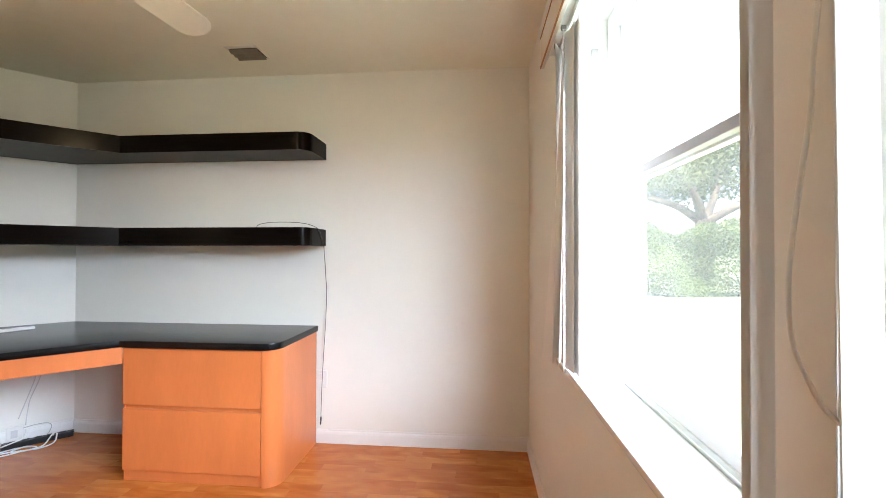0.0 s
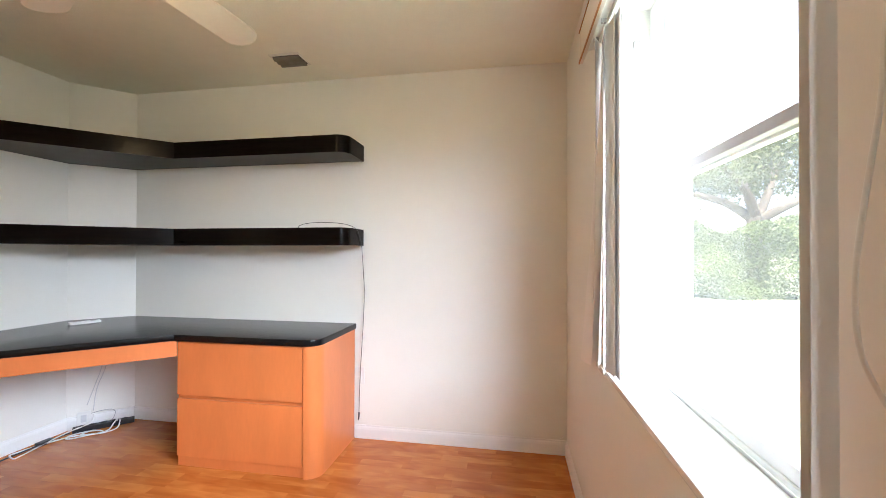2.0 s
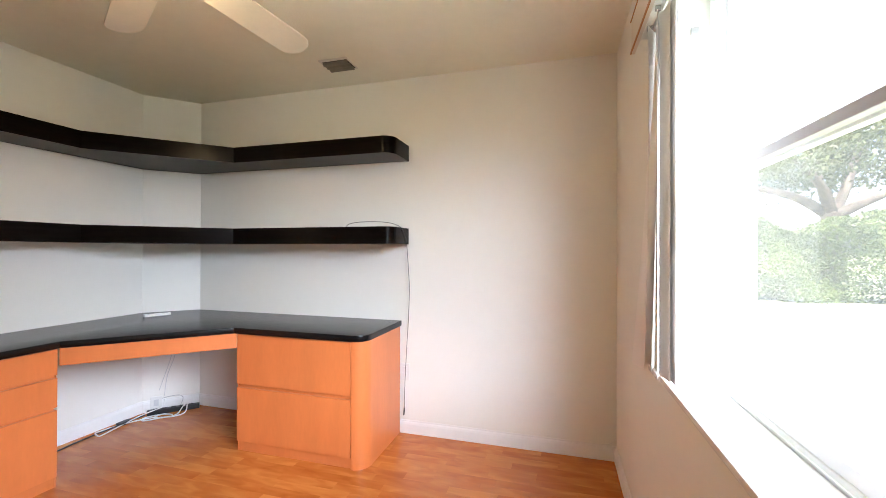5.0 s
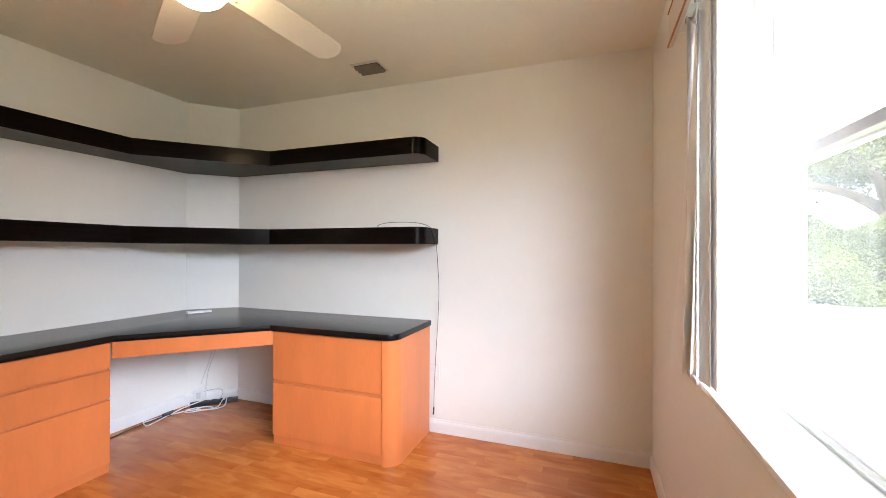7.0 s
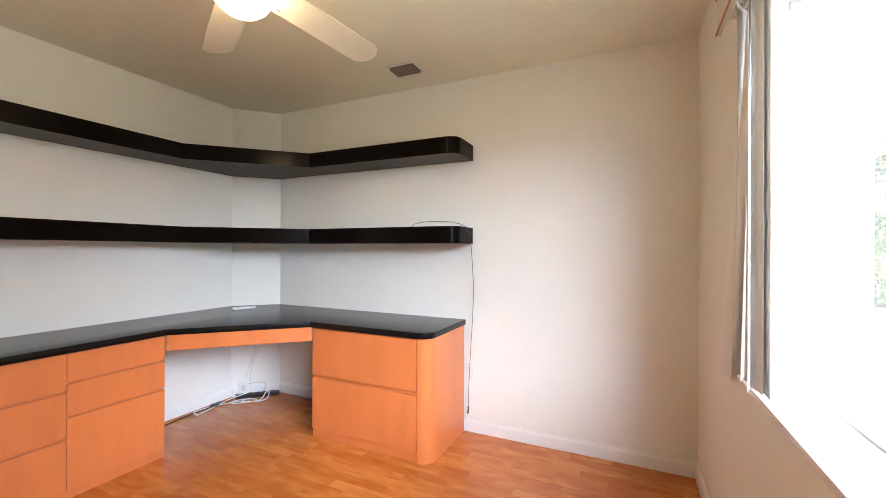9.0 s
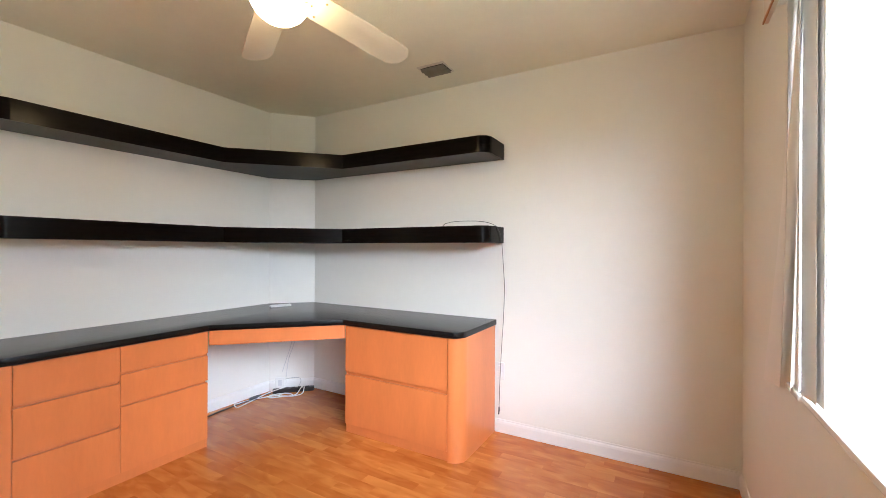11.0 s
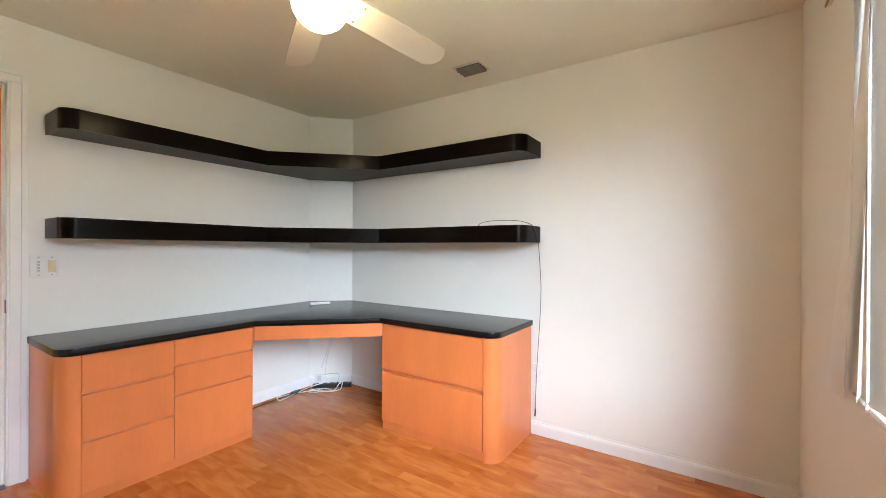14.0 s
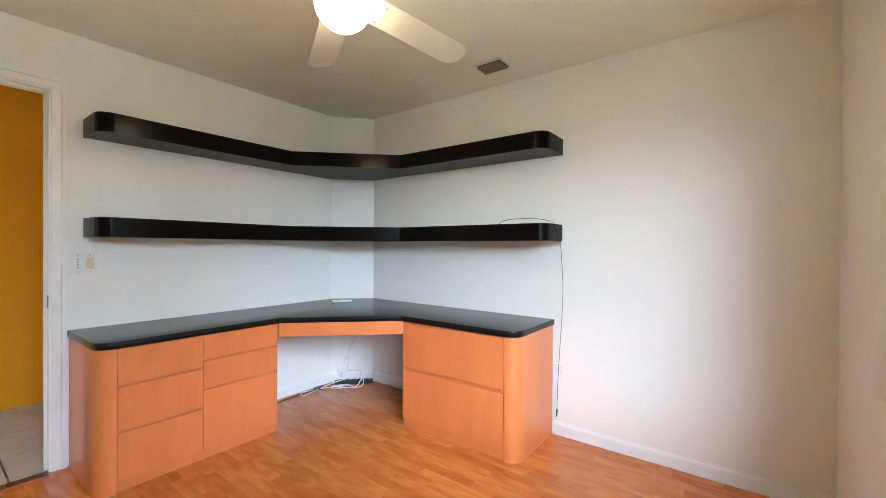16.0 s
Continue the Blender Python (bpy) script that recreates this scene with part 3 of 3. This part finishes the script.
def corner_shelf(z0, z1, label):
    sh = thing("corner_shelf", label, "shelf", at=(0, 0, 0), group="wall shelves")
    d, r, e1, e2 = 0.292, 0.075, 2.012, 2.074
    path = [(0.001, -e1)] + arc(d - r, -e1 + r, r, -90, 0, 10) + [(d, -0.868), (0.872, -d)] + arc(e2 - r, -d + r, r, -90, 0, 10) + [(e2, -0.001)]
    fas = part("fascia", prism(strip_outline(path, 0.014), z0, z1), BLACKWOOD, sh, "black stained veneer fascia with rounded ends")
    smooth_by_angle(fas, 30)
    d, r, e1, e2 = 0.279, 0.062, 1.999, 2.061
    inner = [(0.001, -e1)] + arc(d - r, -e1 + r, r, -90, 0, 10) + [(d, -0.874), (0.866, -d)] + arc(e2 - r, -d + r, r, -90, 0, 10) + [(e2, -0.001), (CUT + 0.0015, -0.001), (0.001, -CUT - 0.0015)]
    part("bottom_panel", prism(inner, z0 + 0.002, z0 + 0.02), BLACKPANEL_LIT, sh)
    part("top_panel", prism(inner, z1 - 0.02, z1 - 0.001), BLACKPANEL_LIT, sh)
    return sh


corner_shelf(1.294, 1.402, "long black corner shelf fixed to the wall above the desk")
corner_shelf(1.864, 1.970, "upper long black corner shelf fixed below the ceiling")

# ---- ceiling fan ----
FX, FY = 1.823, -1.6285
fan = thing("ceiling_fan", "cream five-blade ceiling fan with a lit opal globe", "ceiling fan", at=(FX, FY, H))
part("canopy", lathe([(0, 0), (0.075, 0), (0.075, -0.02), (0.06, -0.05), (0.03, -0.062), (0, -0.062)]), FANWHITE, fan, smooth=True)
part("motor_housing", lathe([(0, -0.055), (0.05, -0.058), (0.10, -0.075), (0.12, -0.10), (0.122, -0.17), (0.105, -0.20), (0.06, -0.215), (0, -0.215)]), FANWHITE, fan, smooth=True)
part("light_fitter", lathe([(0, -0.21), (0.062, -0.212), (0.066, -0.225), (0.07, -0.24), (0.062, -0.246), (0, -0.246)]), BRASS, fan, "brass globe fitter", smooth=True)
part("globe", lathe([(0.056, -0.195), (0.080, -0.206), (0.097, -0.227), (0.105, -0.256), (0.105, -0.282), (0.097, -0.312), (0.080, -0.338), (0.056, -0.357), (0.028, -0.367), (0, -0.370)]), GLOBE, fan, "glowing opal glass globe", smooth=True)


def blade_mesh():
    prof = [(0.10, -0.058), (0.12, -0.064), (0.40, -0.069), (0.585, -0.070)] + arc(0.590, 0.0, 0.070, -90, 90, 12) + [(0.585, 0.070), (0.40, 0.069), (0.12, 0.064), (0.10, 0.058)]
    return prism(prof, -0.003, 0.003, bevel=0.0012)


for k in range(5):
    ang = (83.2, 151.2, 224.0, 296.0, 8.0)[k]
    turn = pose(0, 0, -0.243, 0, (1.0, 0, 0, 0, 0)[k], ang) @ pose(0, (-0.014, 0, 0, 0, 0)[k], 0, -14, 0, 0)
    bl = part("blade", blade_mesh(), FANWHITE, fan, "cream rounded fan blade")
    bl.matrix_basis = turn
    bk = part("bracket", boxes((0.085, 0.18, -0.018, 0.018, 0.003, 0.009), (0.15, 0.225, -0.034, 0.034, 0.003, 0.007), bevel=0.002), BRASS, bl)
    for sx, sy in ((0.168, 0.045), (0.168, -0.040), (0.128, 0.004)):
        part("screw", lathe([(0, -0.0058), (0.0045, -0.005), (0.005, -0.003), (0.005, -0.001), (0, -0.001)], 8, (sx, sy)), BRASS, bl)
fwd, side = Vector((0.778, -0.628, 0)), Vector((0.628, 0.778, 0))
droop = [fwd * f + side * q + Vector((0, 0, z)) for f, q, z in ((0.060, 0.030, -0.200), (0.100, 0.045, -0.235), (0.098, 0.052, -0.265), (0.086, 0.062, -0.292), (0.072, 0.078, -0.312), (0.058, 0.092, -0.308), (0.045, 0.102, -0.285), (0.035, 0.105, -0.262), (0.030, 0.100, -0.225))]
part("pull_chain", tube(droop, 0.0028, 6), BRASS, fan, "thin brass pull chain", smooth=True)

# ---- ceiling vent ----
vent = thing("ceiling_vent", "ceiling air register with grey angled louvres", "air vent", at=(1.712, -0.313, H))
part("vent_frame", boxes((-0.098, 0.098, 0.066, 0.076, -0.005, 0), (-0.098, 0.098, -0.086, -0.062, -0.005, 0), (-0.098, -0.088, -0.062, 0.066, -0.005, 0), (0.088, 0.098, -0.062, 0.066, -0.005, 0), bevel=0.0015), VENTWHITE, vent, "off-white register frame")
# flat dark sheet: the shade inside the duct is put into its colour
part("duct", boxes((-0.088, 0.088, -0.062, 0.066, -0.0015, 0)), DARK, vent, "dark sheet standing for the shaded duct opening")
for k in range(3):
    yk = -0.038 + 0.040 * k
    bm = prism([(-0.012, -0.001), (-0.008, -0.010), (0.002, -0.016), (0.012, -0.018), (0.012, -0.0165), (0.003, -0.0145), (-0.0065, -0.009), (-0.0105, -0.001)], -0.087, 0.087)
    sl = part("louvre", bm, LOUVRE, vent)
    sl.matrix_basis = Matrix(((0, 0, 1, 0), (1, 0, 0, yk), (0, 1, 0, -0.001), (0, 0, 0, 1)))

# ---- wall plates and cords ----
sw = thing("light_switch", "white double wall plate with toggle and ivory dimmer", "light switch", at=(0, -2.012, 1.142))
part("plate", boxes((0, 0.006, -0.060, 0.060, -0.061, 0.061), bevel=0.0025), WHITEPL, sw)
part("fan_control", boxes((0.0055, 0.010, -0.034, -0.016, -0.034, 0.034), bevel=0.001), WHITEPL, sw)
for k in range(4):
    part("button", boxes((0.0095, 0.0125, -0.030, -0.020, -0.028 + 0.0155 * k, -0.019 + 0.0155 * k), bevel=0.001), GREYCORD, sw, "small grey button")
part("dimmer", boxes((0.0055, 0.011, 0.012, 0.046, -0.034, 0.034), bevel=0.002), IVORY, sw, "yellowed ivory dimmer")
for zz in (-0.048, 0.048):
    for yy in (-0.025, 0.029):
        part("screw", boxes((0.0055, 0.007, yy - 0.003, yy + 0.003, zz - 0.003, zz + 0.003)), STEEL, sw)

outlet = thing("wall_outlet", "white wall outlet plate half behind the cabinet", "outlet", at=(2.052, 0, 0.418))
part("plate", boxes((-0.036, 0.036, -0.006, 0, -0.058, 0.058), bevel=0.0025), WHITEPL, outlet)
part("socket", boxes((-0.017, 0.017, -0.009, -0.0055, 0.008, 0.036), bevel=0.002), WHITEPL, outlet)
part("socket", boxes((-0.017, 0.017, -0.009, -0.0055, -0.036, -0.008), bevel=0.002), WHITEPL, outlet)

cord = thing("shelf_cord", "thin black cord drooping from the lower shelf", "cable")
part("cord", tube([(1.745, -0.268, 1.403), (1.76, -0.262, 1.420), (1.82, -0.250, 1.433), (1.91, -0.235, 1.436), (1.99, -0.215, 1.433), (2.045, -0.185, 1.422), (2.077, -0.135, 1.398), (2.0805, -0.085, 1.350), (2.0815, -0.055, 1.29), (2.090, -0.04, 1.10), (2.092, -0.03, 0.98), (2.085, -0.028, 0.78), (2.070, -0.025, 0.55), (2.058, -0.022, 0.32), (2.054, -0.02, 0.17)], 0.0018), RUBBER, cord, smooth=True)
part("plug", tube([(2.054, -0.02, 0.175), (2.0535, -0.02, 0.15), (2.050, -0.02, 0.125)], 0.005), RUBBER, cord, "small black jack plug", smooth=True)

# items in the knee space
strip = thing("power_strip", "black power strip lying along the corner baseboard", "power strip", at=(0.178, -0.152, 0))
strip.rotation_euler = (0, 0, radians(45))
part("body", boxes((-0.165, 0.175, -0.056, -0.016, 0.0, 0.037), bevel=0.006), RUBBER, strip)
for k in range(5):
    part("socket", boxes((-0.13 + 0.058 * k, -0.098 + 0.058 * k, -0.050, -0.022, 0.0368, 0.039), bevel=0.002), DARK, strip)
jack = thing("wall_box", "small white jack box above the baseboard", "outlet", at=(0.078, -0.212, 0.075))
jack.rotation_euler = (0, 0, radians(45))
part("plate", boxes((-0.038, 0.038, -0.010, 0, -0.052, 0.042), bevel=0.003), WHITEPL, jack)
part("socket", boxes((-0.016, 0.016, -0.014, -0.0095, -0.03, 0.02), bevel=0.002), PALECORD, jack)

c1 = thing("white_cable", "loose white cables looped on the floor under the desk", "cable")
part("cord", tube([(0.15, -0.20, 0.10), (0.16, -0.225, 0.055), (0.15, -0.27, 0.045), (0.115, -0.36, 0.03), (0.10, -0.47, 0.012), (0.115, -0.56, 0.008), (0.130, -0.635, 0.008), (0.122, -0.652, 0.008), (0.085, -0.645, 0.02), (0.068, -0.59, 0.012), (0.075, -0.53, 0.01), (0.11, -0.44, 0.01), (0.17, -0.35, 0.012), (0.24, -0.30, 0.008), (0.31, -0.255, 0.008), (0.345, -0.20, 0.02), (0.31, -0.15, 0.055)], 0.0042), WHITEPL, c1, smooth=True)
part("cord", tube([(0.24, -0.305, 0.007), (0.20, -0.36, 0.007), (0.155, -0.385, 0.007), (0.135, -0.35, 0.01), (0.18, -0.30, 0.016), (0.25, -0.265, 0.02), (0.29, -0.255, 0.015)], 0.004), WHITEPL, c1, smooth=True)
part("cord", tube([(0.30, -0.165, 0.050), (0.325, -0.185, 0.075), (0.335, -0.215, 0.060), (0.32, -0.245, 0.020), (0.27, -0.285, 0.008), (0.21, -0.325, 0.008), (0.19, -0.315, 0.012), (0.22, -0.275, 0.020), (0.235, -0.255, 0.016)], 0.0042), WHITEPL, c1, smooth=True)
part("lead", tube([(0.105, -0.190, 0.095), (0.150, -0.165, 0.108), (0.205, -0.130, 0.112), (0.235, -0.120, 0.095), (0.240, -0.135, 0.060), (0.238, -0.150, 0.045)], 0.0022), GREYCORD, c1, "thin grey lead to the power strip", smooth=True)
c2 = thing("black_cable", "thin black cable along the baseboard behind the cabinet", "cable")
part("cord", tube([(0.10, -1.13, 0.06), (0.10, -1.0, 0.022), (0.095, -0.88, 0.006), (0.08, -0.77, 0.006), (0.075, -0.62, 0.006), (0.085, -0.52, 0.01), (0.10, -0.42, 0.018), (0.115, -0.33, 0.02)], 0.0045), RUBBER, c2, smooth=True)
part("adapter", boxes((0.058, 0.104, -0.50, -0.41, 0.0, 0.024), bevel=0.008), RUBBER, c2, "small black power adapter")
c3 = thing("grey_cord", "two grey cords hanging from the worktop to the outlet", "cable")
part("cord", tube([(0.185, -0.12, 0.731), (0.175, -0.135, 0.60), (0.15, -0.15, 0.42), (0.118, -0.175, 0.28), (0.09, -0.20, 0.16)], 0.0026), PALECORD, c3, smooth=True)
part("cord", tube([(0.225, -0.10, 0.731), (0.205, -0.12, 0.58), (0.165, -0.14, 0.40), (0.13, -0.165, 0.27), (0.13, -0.19, 0.12)], 0.0026), PALECORD, c3, smooth=True)
c4 = thing("baseboard_cable", "thin white cable lying along the top of the baseboard", "cable")
part("cord", tube([(2.10, -0.011, 0.0905), (2.5, -0.011, 0.0905), (3.0, -0.011, 0.0905), (3.25, -0.011, 0.0905), (3.35, -0.011, 0.096), (3.39, -0.011, 0.125), (3.394, -0.012, 0.17)], 0.0022), WHITEPL, c4, smooth=True)

rem = thing("remote_control", "white remote control lying on the black worktop", "remote control", at=(0.245, -0.345, 0.768))
rem.rotation_euler = (0, 0, radians(66))
part("body", boxes((-0.082, 0.082, -0.024, 0.024, 0.0, 0.016), bevel=0.004), WHITEPL, rem)
part("window", boxes((0.030, 0.070, -0.016, 0.016, 0.0158, 0.0175), bevel=0.001), GREYCORD, rem, "grey display")
part("button", boxes((-0.06, -0.02, -0.012, 0.012, 0.0158, 0.018), bevel=0.001), GREYCORD, rem)

# ---- outdoors ----
bm = bmesh.new()
box(bm, -900, 900, -900, 900, -0.5, -0.30)
structure("ground", bm, GRASS, "sunlit lawn outside the window", "lawn")
structure("wall_wing", boxes((3.70, 5.0, 2.2, 6.0, -0.3, 2.75)), STUCCO, "sunlit white stucco wall of the house's wing", "wall")
structure("roof_wing", boxes((3.55, 5.35, 1.9, 6.3, 2.75, 2.9)), ROOFING, "shingled roof edge of the wing", "roof")
structure("soffit", boxes((3.602, 3.92, -3.6, 1.9, 2.42, 2.52)), STUCCO, "white soffit over the window", "soffit")


def leaves(name, centres, size, mat, label, category, parent=None, kind=""):
    n = len(centres)
    rng = np.random.RandomState(7)
    a = rng.normal(size=(n, 3))
    a /= np.linalg.norm(a, axis=1)[:, None]
    b = np.cross(a, rng.normal(size=(n, 3)))
    b /= np.linalg.norm(b, axis=1)[:, None]
    s = size * rng.uniform(0.6, 1.4, (n, 1))
    v = np.concatenate([centres - a * s, centres + b * s * 0.5, centres + a * s, centres - b * s * 0.5], axis=1).reshape(-1, 3)
    me = bpy.data.meshes.new(name)
    me.from_pydata(v.tolist(), [], [(4 * i, 4 * i + 1, 4 * i + 2, 4 * i + 3) for i in range(n)])
    me.materials.append(mat)
    ob = new(name, me)
    if parent:
        ob.parent = parent
    return tagged(ob, label, category, kind=kind)


rng = np.random.RandomState(3)
n = 60000
hx = rng.uniform(6.5, 17.0, n)
top = 2.25 + 0.22 * np.sin(hx * 1.7) + 0.12 * np.sin(hx * 4.1 + 1)
hz = -0.3 + (top + 0.3) * rng.uniform(0, 1, n) ** 0.8
hy = 12.2 + 0.25 * np.sin(hx * 2.3 + hz * 2) + np.abs(rng.normal(0, 0.35, n))
hedge = leaves("hedge", np.stack([hx, hy, hz], 1), 0.047, LEAF, "tall clipped green hedge across the lawn", "hedge", kind="stuff")

tree = thing("oak_tree", "spreading oak tree behind the hedge", "tree", at=(14.0, 18.0, -0.3))
bm = tube([(0, 0, 0), (0.05, 0, 1.2), (-0.05, 0, 2.4), (0, 0, 3.2)], 0.42, 12, taper=0.34)
limbs = [((0, 0, 3.0), (-1.2, 0.2, 3.9), (-3.0, 0.4, 4.5), (-5.0, 0.2, 5.0)), ((0, 0, 3.0), (-0.6, -0.5, 4.2), (-1.8, -1.0, 5.4), (-2.8, -1.4, 6.6)), ((0, 0, 3.0), (0.7, 0.4, 4.3), (1.3, 0.8, 5.8), (1.6, 1.0, 7.4)),
         ((0, 0, 3.0), (1.4, -0.2, 3.8), (3.0, -0.3, 4.4), (5.2, -0.2, 4.8)), ((0, 0, 3.0), (-0.1, 0.6, 4.5), (-0.3, 1.2, 6.0), (-0.6, 1.6, 7.6))]
for lm in limbs:
    tube(lm, 0.24, 8, bm, taper=0.05)
part("trunk", bm, BARK, tree, "grey forked trunk and limbs", smooth=True)
cl = []
for k in range(170):
    a, rr = rng.uniform(0, 2 * math.pi), 6.2 * math.sqrt(rng.uniform(0, 1))
    zc = 4.4 + rng.uniform(0, 1) * (4.6 - 0.085 * rr * rr) + 0.05 * rr
    m = 190
    cl.append(np.array([rr * math.cos(a), 0.8 * rr * math.sin(a), zc]) + rng.normal(0, 1, (m, 3)) * (0.55, 0.55, 0.32))
crown = leaves("crown", np.concatenate(cl), 0.085, OAKLEAF, "uneven green crown with gaps", "", tree)

# ---- floor pieces ----
rng = np.random.RandomState(11)
meshes = {}


def piece(name, lx, ly, h, parent, mat, x, y, z, edge=0.0012):
    key = (name, round(lx, 3), round(ly, 3))
    if key not in meshes:
        bm = bmesh.new()
        a = [bm.verts.new((sx * lx / 2, sy * ly / 2, -h)) for sx, sy in ((-1, -1), (1, -1), (1, 1), (-1, 1))]
        b = [bm.verts.new((sx * lx / 2, sy * ly / 2, -edge)) for sx, sy in ((-1, -1), (1, -1), (1, 1), (-1, 1))]
        c = [bm.verts.new((sx * (lx / 2 - edge), sy * (ly / 2 - edge), 0)) for sx, sy in ((-1, -1), (1, -1), (1, 1), (-1, 1))]
        for i in range(4):
            j = (i + 1) % 4
            bm.faces.new((a[i], a[j], b[j], b[i]))
            bm.faces.new((b[i], b[j], c[j], c[i]))
        bm.faces.new(c)
        me = bpy.data.meshes.new(name)
        bm.to_mesh(me)
        bm.free()
        me.materials.append(mat)
        meshes[key] = me
    ob = new(name, meshes[key])
    ob.parent = parent
    ob.location = (x, y, z)
    return ob


LENGTHS = (0.26, 0.34, 0.42, 0.50)
SW = 0.0665
rest = bmesh.new()
y = -SW / 2
while y > -D + 0.02:
    x = -rng.uniform(0, 0.4)
    while x < W:
        L = LENGTHS[rng.randint(4)]
        a, b = max(x, 0.0), min(x + L, W)
        if b - a > 0.02:
            if -2.62 < y < -0.48:
                piece("floor_strip", round((b - a) - 0.0002, 4), SW - 0.0003, 0.006, floor, PLANK, (a + b) / 2, y, 0.0, edge=0.0002)
            else:
                box(rest, a, b - 0.0002, max(y - SW / 2, -D), y + SW / 2 - 0.0003, -0.006, 0.0)
        x += L
    y -= SW
tagged(part("floor_strips", rest, PLANK, floor), kind="stuff")
TS = 0.427
for i in range(4):
    for j in range(9):
        x1, x0 = -0.412 - TS * (i - 1), -0.412 - TS * i
        x0, x1 = max(x0, -1.405), min(x1, -0.004)
        if x1 - x0 < 0.03:
            continue
        y1 = -2.300 + TS * (4 - j)
        if y1 > -0.6 or y1 - TS < -4.2:
            continue
        piece("tile", round(x1 - x0 - 0.009, 3), TS - 0.009, 0.007, hall_floor, TILE, (x0 + x1) / 2, y1 - TS / 2, 0.0)
